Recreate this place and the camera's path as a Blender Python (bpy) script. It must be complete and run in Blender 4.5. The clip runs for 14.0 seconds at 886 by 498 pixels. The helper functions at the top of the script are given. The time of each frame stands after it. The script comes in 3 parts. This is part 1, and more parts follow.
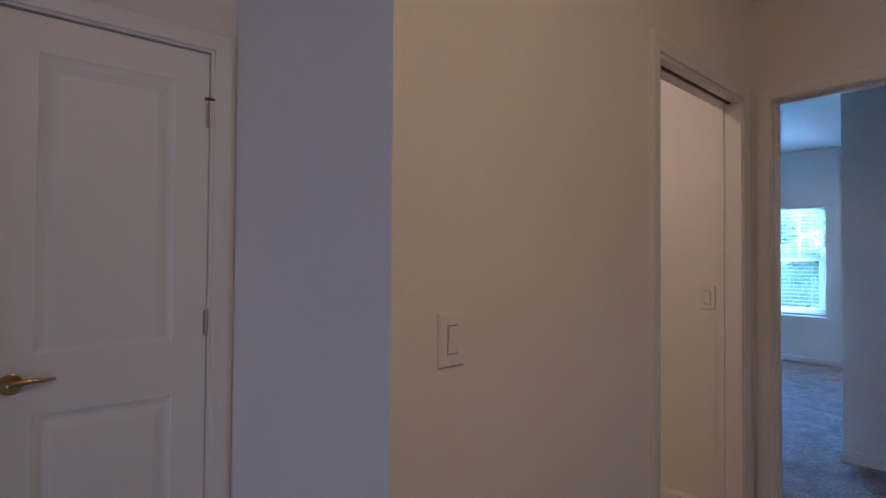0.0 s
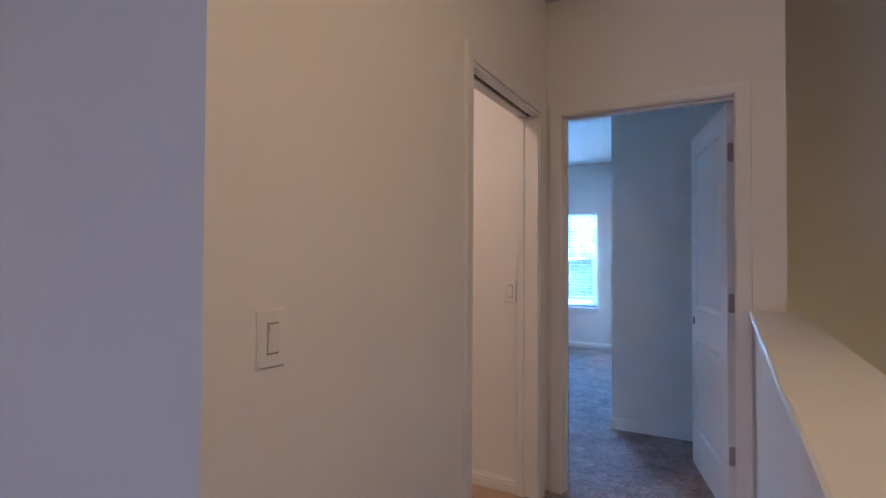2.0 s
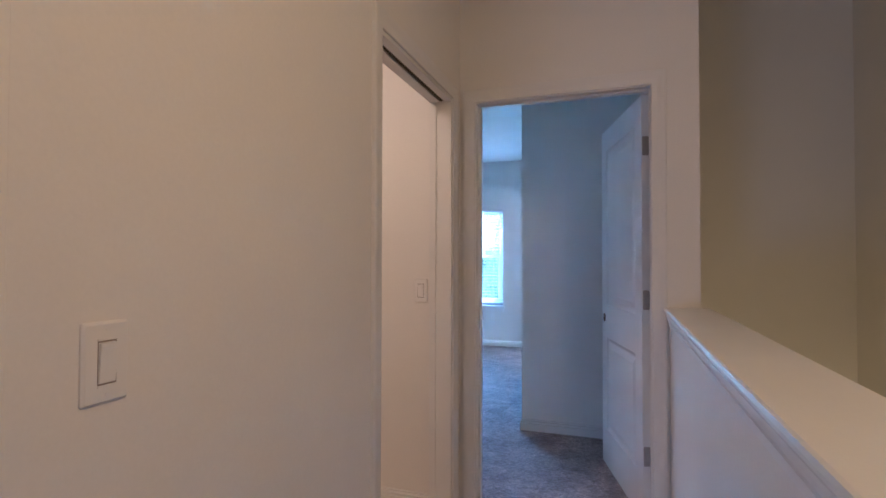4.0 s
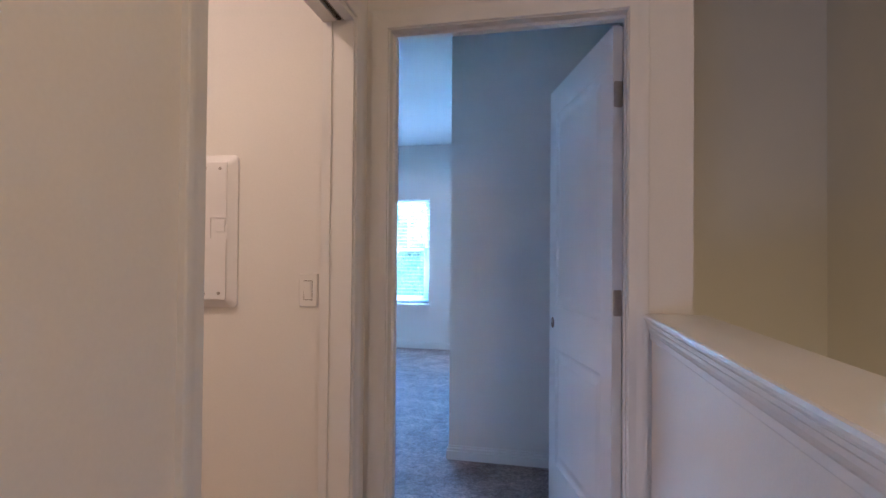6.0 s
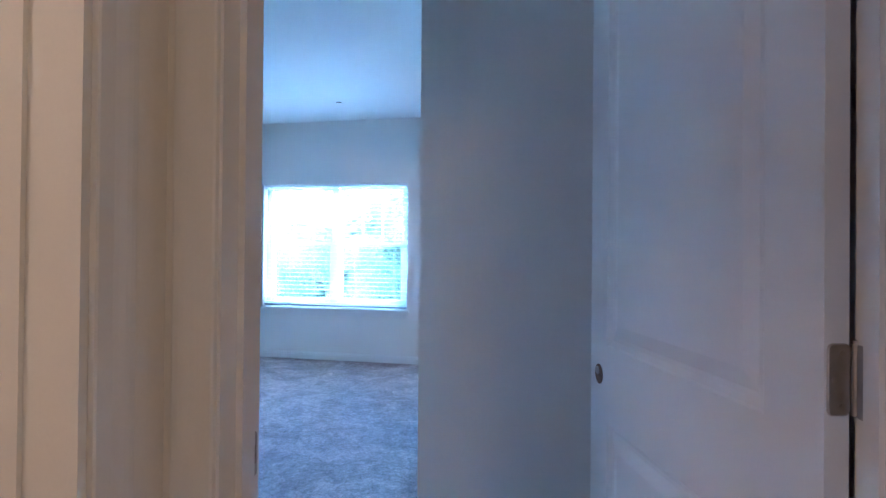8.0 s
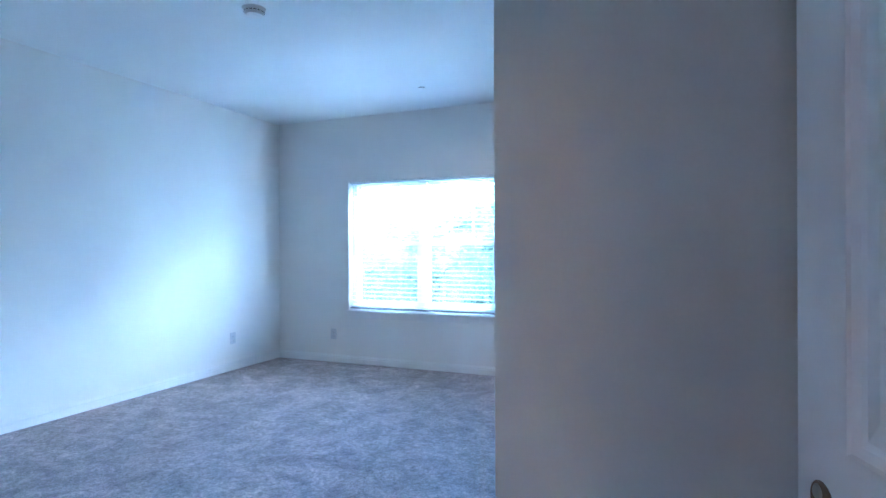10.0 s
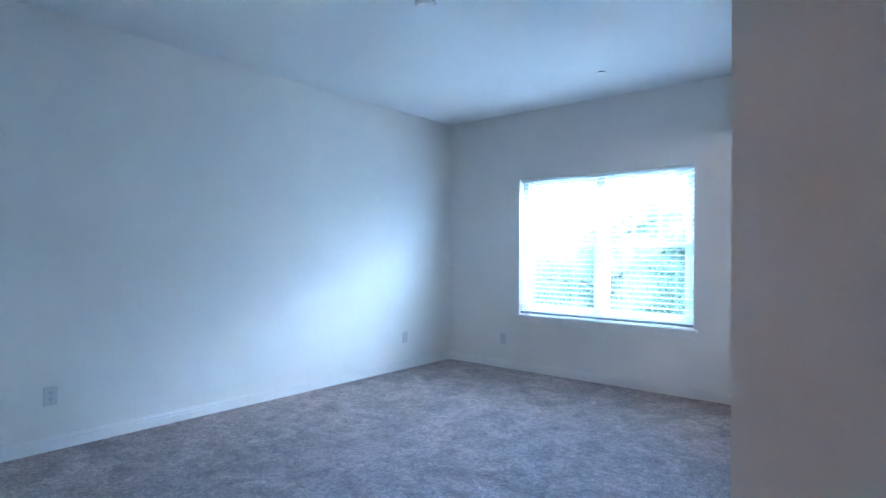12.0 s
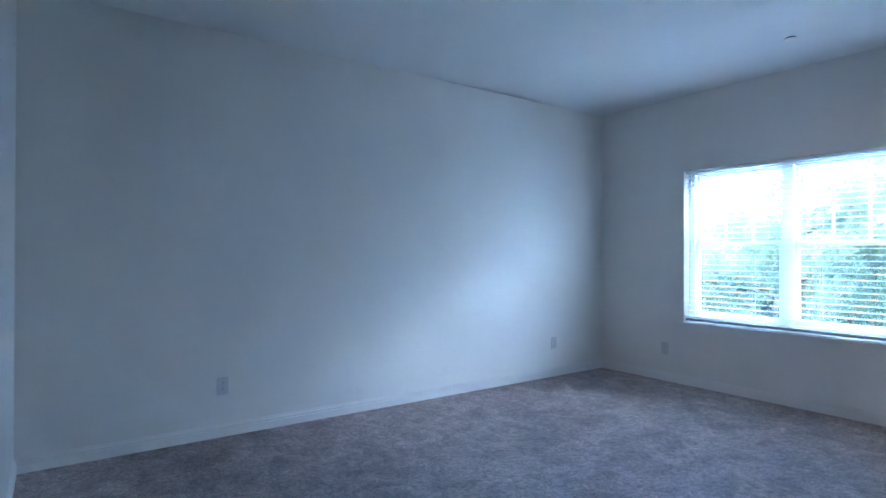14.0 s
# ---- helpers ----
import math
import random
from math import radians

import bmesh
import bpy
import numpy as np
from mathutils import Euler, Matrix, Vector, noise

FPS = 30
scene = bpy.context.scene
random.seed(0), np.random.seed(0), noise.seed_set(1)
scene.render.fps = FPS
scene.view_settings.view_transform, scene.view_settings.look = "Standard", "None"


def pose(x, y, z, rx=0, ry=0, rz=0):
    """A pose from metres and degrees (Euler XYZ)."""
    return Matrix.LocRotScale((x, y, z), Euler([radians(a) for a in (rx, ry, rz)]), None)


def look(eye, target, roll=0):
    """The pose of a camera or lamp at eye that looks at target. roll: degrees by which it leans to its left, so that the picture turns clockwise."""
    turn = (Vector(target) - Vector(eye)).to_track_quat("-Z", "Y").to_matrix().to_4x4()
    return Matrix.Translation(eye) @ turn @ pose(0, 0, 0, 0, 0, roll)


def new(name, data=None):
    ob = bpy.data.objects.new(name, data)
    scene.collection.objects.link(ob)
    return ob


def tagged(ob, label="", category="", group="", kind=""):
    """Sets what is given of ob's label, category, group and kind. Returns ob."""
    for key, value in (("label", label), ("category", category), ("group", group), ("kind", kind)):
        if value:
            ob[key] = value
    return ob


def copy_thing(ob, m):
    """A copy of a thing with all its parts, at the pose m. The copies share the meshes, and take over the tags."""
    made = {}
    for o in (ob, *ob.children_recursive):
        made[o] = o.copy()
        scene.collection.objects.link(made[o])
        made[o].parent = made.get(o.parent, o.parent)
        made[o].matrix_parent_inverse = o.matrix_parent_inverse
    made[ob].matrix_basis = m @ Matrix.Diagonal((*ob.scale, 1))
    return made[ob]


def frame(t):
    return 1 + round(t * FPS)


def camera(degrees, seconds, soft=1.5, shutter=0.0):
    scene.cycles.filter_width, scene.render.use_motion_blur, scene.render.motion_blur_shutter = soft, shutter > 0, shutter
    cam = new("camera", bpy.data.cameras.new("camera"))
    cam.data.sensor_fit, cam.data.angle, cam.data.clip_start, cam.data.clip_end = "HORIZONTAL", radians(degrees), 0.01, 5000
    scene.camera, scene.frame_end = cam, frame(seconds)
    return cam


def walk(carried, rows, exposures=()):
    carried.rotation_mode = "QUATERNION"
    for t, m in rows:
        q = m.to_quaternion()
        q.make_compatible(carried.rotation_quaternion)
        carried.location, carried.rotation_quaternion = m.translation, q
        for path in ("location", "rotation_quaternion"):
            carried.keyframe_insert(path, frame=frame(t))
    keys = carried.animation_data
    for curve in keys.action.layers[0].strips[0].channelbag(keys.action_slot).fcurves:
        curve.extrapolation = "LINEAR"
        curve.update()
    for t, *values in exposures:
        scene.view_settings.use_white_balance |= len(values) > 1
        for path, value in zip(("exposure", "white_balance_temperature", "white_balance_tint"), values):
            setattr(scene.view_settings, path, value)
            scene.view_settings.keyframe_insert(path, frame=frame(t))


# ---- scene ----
# ---- camera ----
cam = camera(77.5, 14.0, soft=1.5)
PATH = [
    (0, (0.241, 0.036, 1.285), (-1.284, 1.329, 1.325), 0.4),
    (0.5, (0.218, 0.036, 1.28), (-1.124, 1.518, 1.316), 0.6),
    (1, (0.219, 0.031, 1.277), (-0.975, 1.635, 1.314), 0.5),
    (1.5, (0.214, 0.029, 1.272), (-0.873, 1.708, 1.313), 0.4),
    (2, (0.201, 0.033, 1.269), (-0.809, 1.759, 1.314), 0.3),
    (2.5, (0.178, 0.04, 1.267), (-0.753, 1.809, 1.31), 0.4),
    (3, (0.139, 0.081, 1.264), (-0.714, 1.89, 1.308), 0.3),
    (5.5, (-0.063, 0.785, 1.24), (-0.559, 2.722, 1.271), 0.3),
    (6, (-0.113, 1.043, 1.229), (-0.56, 2.992, 1.258), 0.5),
    (6.5, (-0.14, 1.372, 1.224), (-0.553, 3.329, 1.253), 0.7),
    (7, (-0.19, 1.675, 1.214), (-0.593, 3.634, 1.24), 0.6),
    (9.3, (-0.389, 2.838, 1.262), (-0.869, 4.779, 1.260), -0.2),
    (9.5, (-0.391, 2.864, 1.264), (-0.933, 4.789, 1.262), -0.2),
    (10, (-0.388, 2.926, 1.262), (-1.148, 4.776, 1.263), -0.2),
    (10.5, (-0.386, 2.988, 1.26), (-1.348, 4.741, 1.265), -0.1),
    (11, (-0.426, 3.05, 1.258), (-1.533, 4.715, 1.265), -0.0),
    (11.5, (-0.499, 3.143, 1.256), (-1.711, 4.734, 1.263), 0.2),
    (12, (-0.573, 3.185, 1.254), (-1.851, 4.723, 1.262), 0.3),
    (12.5, (-0.633, 3.233, 1.253), (-1.989, 4.704, 1.264), 0.2),
    (13, (-0.706, 3.264, 1.251), (-2.162, 4.635, 1.262), 0.2),
    (13.5, (-0.706, 3.317, 1.243), (-2.266, 4.569, 1.257), 0.2),
    (14, (-0.752, 3.327, 1.238), (-2.383, 4.484, 1.252), 0.1),
]
EXPOSURES = [
    (0.0, 5.92, 4160, 3), (0.6, 5.54, 4160, 3), (1.0, 5.72, 4160, 3), (1.6, 6.20, 4160, 3), (3.0, 6.55, 4160, 2), (7.0, 6.76, 4150, 1), (9.4, 6.40, 4270, 0), (10.0, 6.60, 4440, 0), (10.5, 6.71, 4600, -1), (11.0, 6.76, 4680, 0),
    (12.0, 6.38, 4800, 1), (12.5, 6.09, 4810, 2), (13.0, 5.82, 4810, 3), (13.5, 5.66, 4810, 4), (14.0, 5.76, 4810, 4),
]
walk(cam, [(t, look(eye, target, roll)) for t, eye, target, roll in PATH], EXPOSURES)

# ---- plan, metres ----
HX = -0.862           # hall wall with the switch
DY = 3.00             # hall face of the bedroom door wall
DYB = 3.105           # its bedroom face
OX0, OX1, OH = -0.771, 0.075, 2.076   # bedroom door opening
PY0, PY1, PH = 1.978, 2.856, 2.072   # pocket door opening
CY = 0.820            # recess wall
RX = -1.945           # recess door wall
LX = -4.648           # bedroom left wall
WY = 8.214            # bedroom window wall
WX0, WX1, WZ0, WZ1 = -3.698, -1.946, 0.594, 2.012
BX, BY = -0.825, 4.355  # corner of the closet block in the bedroom
CEIL = 2.731
SX = 0.285            # end of the door wall at the stairwell
LY = 2.866            # end wall of the laundry closet
BRY = 3.16            # bedroom's rear wall


SKEW = 0.051          # the hall's side walls stand askew by this much a metre
HALL = pose(HX, DY, 0, 0, 0, math.degrees(math.atan(SKEW))) @ pose(-HX, -DY, 0)
CORNER = HALL @ Vector((HX, 0.7235, 0))   # edge of the hall wall at the recess


def askew_with_hall(ob):
    ob.matrix_world = HALL @ ob.matrix_world
    return ob


def cap_x(y):
    """Hall edge of the half wall's cap; the wall stands a little askew."""
    return 0.128 + SKEW * (3 - y)


# ---- world and lights ----
world = bpy.data.worlds.new("sky")
scene.world = world
world.use_nodes = True
wn = world.node_tree
sky = wn.nodes.new("ShaderNodeTexSky")
sky.sky_type = 'NISHITA'
sky.sun_disc = False
sky.sun_elevation = radians(42)
sky.sun_rotation = radians(44)
sky.air_density, sky.dust_density, sky.ozone_density = 1.0, 1.1, 2.0
wn.links.new(sky.outputs[0], wn.nodes["Background"].inputs[0])
wn.nodes["Background"].inputs[1].default_value = 0.15

sun = new("sun", bpy.data.lights.new("sun", 'SUN'))
sun.data.energy, sun.data.angle, sun.data.color = 0.14, radians(50), (0.92, 0.97, 1.0)
sun.matrix_world = look((0, 0, 0), (-0.516, -0.535, -0.669))


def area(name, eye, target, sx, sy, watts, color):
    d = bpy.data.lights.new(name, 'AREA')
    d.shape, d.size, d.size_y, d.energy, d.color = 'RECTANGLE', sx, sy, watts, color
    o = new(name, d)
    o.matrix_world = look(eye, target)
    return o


# Fill lamp added out of view over the stairs to brighten the hall wall.
hall_fill = area("hall_side_fill", (1.25, 0.45, 2.65), (-0.86, 1.3, 1.2), 0.6, 0.6, 0.178, (1.0, 0.49, 0.172))
hall_fill.data.spread = radians(140)
# Unseen fill from below, added to warm the stairwell's far and side walls.
area("stairwell_lower_fill", (0.46, 3.0, -2.3), (1.0, 4.6, 1.6), 0.5, 0.5, 0.217, (1.0, 0.55, 0.19))
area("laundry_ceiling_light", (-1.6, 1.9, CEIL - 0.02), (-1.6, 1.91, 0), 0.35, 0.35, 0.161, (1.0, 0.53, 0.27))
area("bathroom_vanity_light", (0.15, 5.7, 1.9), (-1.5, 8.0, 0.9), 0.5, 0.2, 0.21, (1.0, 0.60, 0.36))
# Unseen lamp standing in for daylight from behind; no window is built there.
area("rear_daylight_stand_in", (-1.25, -2.9, 0.4), (-1.25, 0, 0.0), 0.9, 0.6, 0.203, (1.0, 0.79, 0.80))
portal = area("window_portal", ((WX0 + WX1) / 2, WY + 0.2, (WZ0 + WZ1) / 2), ((WX0 + WX1) / 2, 0, (WZ0 + WZ1) / 2), 1.85, 1.45, 1, (1, 1, 1))
portal.data.cycles.is_portal = True


# ---- materials ----
def material(name, color, rough=0.5, metal=0.0, vary=0.0, scale=3.0, grain=0.0, grain_scale=200.0, bump=0.0, bump_scale=300.0, spec=0.5, dist=0.002):
    m = bpy.data.materials.new(name)
    m.use_nodes = True
    n, l = m.node_tree.nodes, m.node_tree.links
    b = n["Principled BSDF"]
    b.inputs["Roughness"].default_value = rough
    b.inputs["Metallic"].default_value = metal
    b.inputs["Specular IOR Level"].default_value = spec
    b.inputs["Base Color"].default_value = (*color, 1)
    co = n.new("ShaderNodeTexCoord")
    if vary or grain:
        a = n.new("ShaderNodeTexNoise")
        a.inputs["Scale"].default_value, a.inputs["Detail"].default_value = scale, 4
        g = n.new("ShaderNodeTexNoise")
        g.inputs["Scale"].default_value, g.inputs["Detail"].default_value = grain_scale, 3
        l.new(co.outputs["Object"], a.inputs["Vector"])
        l.new(co.outputs["Object"], g.inputs["Vector"])
        ra, rg = n.new("ShaderNodeMapRange"), n.new("ShaderNodeMapRange")
        for r, amount in ((ra, vary), (rg, grain)):
            r.inputs["From Min"].default_value, r.inputs["From Max"].default_value = 0.3, 0.7
            r.inputs["To Min"].default_value, r.inputs["To Max"].default_value = 1 - amount, 1 + amount
        l.new(a.outputs["Fac"], ra.inputs["Value"])
        l.new(g.outputs["Fac"], rg.inputs["Value"])
        k = n.new("ShaderNodeMath")
        k.operation = 'MULTIPLY'
        l.new(ra.outputs[0], k.inputs[0])
        l.new(rg.outputs[0], k.inputs[1])
        v = n.new("ShaderNodeVectorMath")
        v.operation = 'SCALE'
        v.inputs[0].default_value = color
        l.new(k.outputs[0], v.inputs["Scale"])
        l.new(v.outputs[0], b.inputs["Base Color"])
    if bump:
        t = n.new("ShaderNodeTexNoise")
        t.inputs["Scale"].default_value, t.inputs["Detail"].default_value = bump_scale, 3
        l.new(co.outputs["Object"], t.inputs["Vector"])
        p = n.new("ShaderNodeBump")
        p.inputs["Strength"].default_value, p.inputs["Distance"].default_value = bump, dist
        l.new(t.outputs["Fac"], p.inputs["Height"])
        l.new(p.outputs[0], b.inputs["Normal"])
    return m


PAINT = material("wall_paint", (0.80, 0.775, 0.73), 0.75, vary=0.025, scale=1.3, grain=0.012, grain_scale=120, bump=0.12, bump_scale=160, spec=0.3)
CEILM = material("ceiling_paint", (0.80, 0.80, 0.78), 0.9, vary=0.02, scale=1.0, grain=0.02, grain_scale=90, bump=0.35, bump_scale=70, spec=0.2)
TRIM = material("white_trim_enamel", (0.79, 0.775, 0.745), 0.48, vary=0.02, scale=4, grain=0.01, bump=0.03, bump_scale=60)
DOORM = material("white_door_enamel", (0.79, 0.79, 0.78), 0.42, vary=0.02, scale=3, grain=0.01, bump=0.05, bump_scale=90)
PLASTIC = material("white_plastic", (0.80, 0.78, 0.74), 0.35, vary=0.01, scale=20)
OUTLETM = material("outlet_plastic", (0.62, 0.62, 0.62), 0.4, vary=0.02, scale=20)
PANELM = material("powder_coated_steel", (0.81, 0.79, 0.78), 0.4, vary=0.02, scale=10, bump=0.04, bump_scale=500)
# Flat grey that paints the shade of switch gaps, panel slots and louvres.
SHADE = material("painted_shade_grey", (0.30, 0.26, 0.23), 0.6, vary=0.05, scale=40)
DARK = material("dark_slot", (0.05, 0.045, 0.04), 0.7, vary=0.1, scale=40)
NICKEL = material("satin_nickel", (0.44, 0.415, 0.39), 0.42, 1.0, vary=0.08, scale=60, bump=0.03, bump_scale=400)
BOREM = material("raw_wood_bore", (0.16, 0.105, 0.07), 0.8, vary=0.3, scale=60)
BRASS = material("antique_brass", (0.42, 0.29, 0.13), 0.28, 1.0, vary=0.12, scale=40)
STEEL = material("pale_track_steel", (0.45, 0.42, 0.38), 0.45, 1.0, vary=0.1, scale=30)
VINYL = material("white_window_vinyl", (0.82, 0.83, 0.83), 0.4, vary=0.01, scale=8)
SLAT = material("white_blind_slat", (0.86, 0.87, 0.87), 0.45, vary=0.015, scale=12)


def let_light_through(m, color, share):
    """Thin white plastic or a leaf: part of the light passes and scatters."""
    n, l = m.node_tree.nodes, m.node_tree.links
    mix, back = n.new("ShaderNodeMixShader"), n.new("ShaderNodeBsdfTranslucent")
    back.inputs[0].default_value = (*color, 1)
    mix.inputs[0].default_value = share
    l.new(n["Principled BSDF"].outputs[0], mix.inputs[1])
    l.new(back.outputs[0], mix.inputs[2])
    l.new(mix.outputs[0], n["Material Output"].inputs["Surface"])


let_light_through(SLAT, (0.86, 0.90, 0.92), 0.25)
let_light_through(VINYL, (0.80, 0.82, 0.82), 0.25)
# The bottom rail's shade is put into this grey; the slats are white.
RAILM = material("blind_rail_shade_grey", (0.30, 0.31, 0.34), 0.5, vary=0.03, scale=12)
LVP = material("tan_vinyl_floor", (0.42, 0.30, 0.20), 0.45, vary=0.15, scale=5, grain=0.08, grain_scale=60, bump=0.05, bump_scale=60)
BRONZE = material("dark_bronze", (0.06, 0.052, 0.048), 0.45, metal=0.6)
BARK = material("tree_bark", (0.13, 0.10, 0.075), 0.9, vary=0.3, scale=6, bump=0.6, bump_scale=25, dist=0.02)
LEAF = material("tree_leaf", (0.115, 0.12, 0.08), 0.55, vary=0.45, scale=0.9, grain=0.25, grain_scale=9)
let_light_through(LEAF, (0.52, 0.53, 0.34), 0.5)
GRASS = material("lawn_grass", (0.07, 0.11, 0.04), 0.9, vary=0.35, scale=0.3, grain=0.3, grain_scale=8)


def carpet_material():
    m = bpy.data.materials.new("cut_pile_carpet")
    m.use_nodes = True
    n, l = m.node_tree.nodes, m.node_tree.links
    b = n["Principled BSDF"]
    b.inputs["Roughness"].default_value = 0.95
    b.inputs["Specular IOR Level"].default_value = 0.1
    b.inputs["Sheen Weight"].default_value = 0.25
    b.inputs["Sheen Roughness"].default_value = 0.6
    co = n.new("ShaderNodeTexCoord")
    sets = ((3.2, 6, 0.26, 1.2), (13, 4, 0.26, 1.6), (45, 4, 0.26, 0.5), (110, 3, 0.34, 0.2))
    last = None
    for sc, det, amount, warp in sets:
        t = n.new("ShaderNodeTexNoise")
        t.inputs["Scale"].default_value, t.inputs["Detail"].default_value, t.inputs["Distortion"].default_value = sc, det, warp
        l.new(co.outputs["Object"], t.inputs["Vector"])
        r = n.new("ShaderNodeMapRange")
        r.inputs["From Min"].default_value, r.inputs["From Max"].default_value = 0.32, 0.68
        r.inputs["To Min"].default_value, r.inputs["To Max"].default_value = 1 - amount, 1 + amount
        l.new(t.outputs["Fac"], r.inputs["Value"])
        if last is None:
            last = r.outputs[0]
        else:
            k = n.new("ShaderNodeMath")
            k.operation = 'MULTIPLY'
            l.new(last, k.inputs[0])
            l.new(r.outputs[0], k.inputs[1])
            last = k.outputs[0]
    v = n.new("ShaderNodeVectorMath")
    v.operation = 'SCALE'
    v.inputs[0].default_value = (0.385, 0.312, 0.295)
    l.new(last, v.inputs["Scale"])
    l.new(v.outputs[0], b.inputs["Base Color"])
    t1, t2 = n.new("ShaderNodeTexNoise"), n.new("ShaderNodeTexNoise")
    t1.inputs["Scale"].default_value, t2.inputs["Scale"].default_value = 34, 170
    t1.inputs["Distortion"].default_value = 1.0
    for t in (t1, t2):
        l.new(co.outputs["Object"], t.inputs["Vector"])
    ad = n.new("ShaderNodeMath")
    ad.operation = 'ADD'
    l.new(t1.outputs["Fac"], ad.inputs[0])
    l.new(t2.outputs["Fac"], ad.inputs[1])
    p = n.new("ShaderNodeBump")
    p.inputs["Strength"].default_value, p.inputs["Distance"].default_value = 0.9, 0.013
    l.new(ad.outputs[0], p.inputs["Height"])
    l.new(p.outputs[0], b.inputs["Normal"])
    return m


CARPET = carpet_material()


def glass_material():
    m = bpy.data.materials.new("window_glass")
    m.use_nodes = True
    b = m.node_tree.nodes["Principled BSDF"]
    b.inputs["Base Color"].default_value = (0.96, 1.0, 0.98, 1)
    b.inputs["Transmission Weight"].default_value = 1.0
    b.inputs["Roughness"].default_value = 0.0
    b.inputs["IOR"].default_value = 1.45
    return m


GLASS = glass_material()


# ---- mesh helpers ----
def box(bm, x0, x1, y0, y1, z0, z1, bevel=0.0):
    vs = [bm.verts.new((x, y, z)) for x in (x0, x1) for y in (y0, y1) for z in (z0, z1)]
    fs = [bm.faces.new([vs[i] for i in f]) for f in ((0, 1, 3, 2), (4, 6, 7, 5), (0, 4, 5, 1), (2, 3, 7, 6), (0, 2, 6, 4), (1, 5, 7, 3))]
    if bevel:
        es = list({e for f in fs for e in f.edges})
        bmesh.ops.bevel(bm, geom=es, offset=bevel, segments=2, profile=0.6, affect='EDGES')


def boxes(*list_of_boxes, bevel=0.0):
    bm = bmesh.new()
    for b in list_of_boxes:
        box(bm, *b, bevel=bevel)
    return bm


def disc(bm, c, radius, depth, axis='z', segments=28, top=None, bevel=0.0):
    r = bmesh.ops.create_cone(bm, cap_ends=True, segments=segments, radius1=radius, radius2=radius if top is None else top, depth=depth)
    turn = {'z': Matrix(), 'x': Matrix.Rotation(radians(90), 4, 'Y'), 'y': Matrix.Rotation(radians(-90), 4, 'X')}[axis]
    bmesh.ops.transform(bm, matrix=Matrix.Translation(c) @ turn, verts=r["verts"])
    if bevel:
        es = [e for e in {e for v in r["verts"] for e in v.link_edges} if len(e.link_faces) == 2 and e.calc_face_angle(0) > 0.8]
        bmesh.ops.bevel(bm, geom=es, offset=bevel, segments=2, profile=0.6, affect='EDGES')


def strip(stations, closed=False):
    """A skin over rows of points with equal counts."""
    bm = bmesh.new()
    rows = [[bm.verts.new(p) for p in st] for st in stations]
    for a, b in zip(rows, rows[1:]):
        k = len(a)
        for i in range(k if closed else k - 1):
            bm.faces.new((a[i], a[(i + 1) % k], b[(i + 1) % k], b[i]))
    if closed:
        bm.faces.new(rows[0])
        bm.faces.new(list(reversed(rows[-1])))
    return bm


def mesh_object(name, bm, mat, smooth=False):
    bmesh.ops.recalc_face_normals(bm, faces=bm.faces)
    me = bpy.data.meshes.new(name)
    bm.to_mesh(me)
    bm.free()
    me.materials.append(mat)
    if smooth:
        for p in me.polygons:
            p.use_smooth = True
    return new(name, me)


def part(name, bm, mat, parent, label="", smooth=False):
    o = mesh_object(name, bm, mat, smooth)
    o.parent = parent
    return tagged(o, label)


def thing(name, label, category, m=None, group=""):
    o = new(name)
    o.matrix_world = m or Matrix()
    return tagged(o, label, category, group)


def structure(name, bm, mat, label="", category=""):
    return tagged(mesh_object(name, bm, mat), label, category, kind="structure")


# ---- floors and ceiling ----
structure("floor_bedroom", boxes((LX - 0.1, -2.6, DY - 0.1, WY + 0.1, -0.1, 0), (-2.6, SX, DYB - 0.06, WY + 0.1, -0.1, 0)), CARPET, "grey-taupe cut pile carpet with brushed footmarks", "carpet")
structure("floor_hall", strip([[(RX, y, -0.1), (RX, y, 0), (cap_x(y) + 0.1, y, 0), (cap_x(y) + 0.1, y, -0.1)] for y in (-3.2, DYB - 0.06)], True), CARPET, "grey-taupe carpet on the upstairs hall floor", "carpet")
structure("floor_laundry", boxes((-2.6, HX - 0.02, CY + 0.05, LY + 0.05, -0.004, 0.006)), LVP, "tan vinyl floor of the laundry closet", "floor")
structure("floor_stairwell", boxes((0.3, 1.6, -3.3, 5.0, -2.95, -2.85)), CARPET, "carpet at the foot of the stairwell", "floor")
structure("ceiling", boxes((LX - 0.2, SX, -3.4, WY + 0.3, CEIL, CEIL + 0.12), (SX, 1.6, 4.925, WY + 0.3, CEIL, CEIL + 0.12), (SX - 0.1, 1.6, -3.4, 4.95, 3.45, 3.55)), CEILM, "white textured ceiling", "ceiling")

# ---- walls ----
T = 0.11
askew_with_hall(structure("wall_hall", boxes((HX - T, HX, 0.752, PY0, 0, CEIL), (HX - T, HX, PY1, DY, 0, CEIL), (HX - T, HX, PY0, PY1, PH, CEIL)), PAINT, "warm off-white painted hall wall with fine orange-peel texture", "wall"))
structure("wall_recess", strip([[(CORNER.x - 0.0005, CORNER.y, z), (RX - T, CY, z), (RX - T, CY + T, z), tuple(HALL @ Vector((HX - 0.06, 0.84, z))), tuple(HALL @ Vector((HX - 0.06, 0.7525, z))), tuple(HALL @ Vector((HX - 0.0005, 0.7525, z)))] for z in (0, CEIL)], True), PAINT, "off-white painted wall of the door recess", "wall")
RY0, RY1, RH = 0.052, 0.725, 2.082
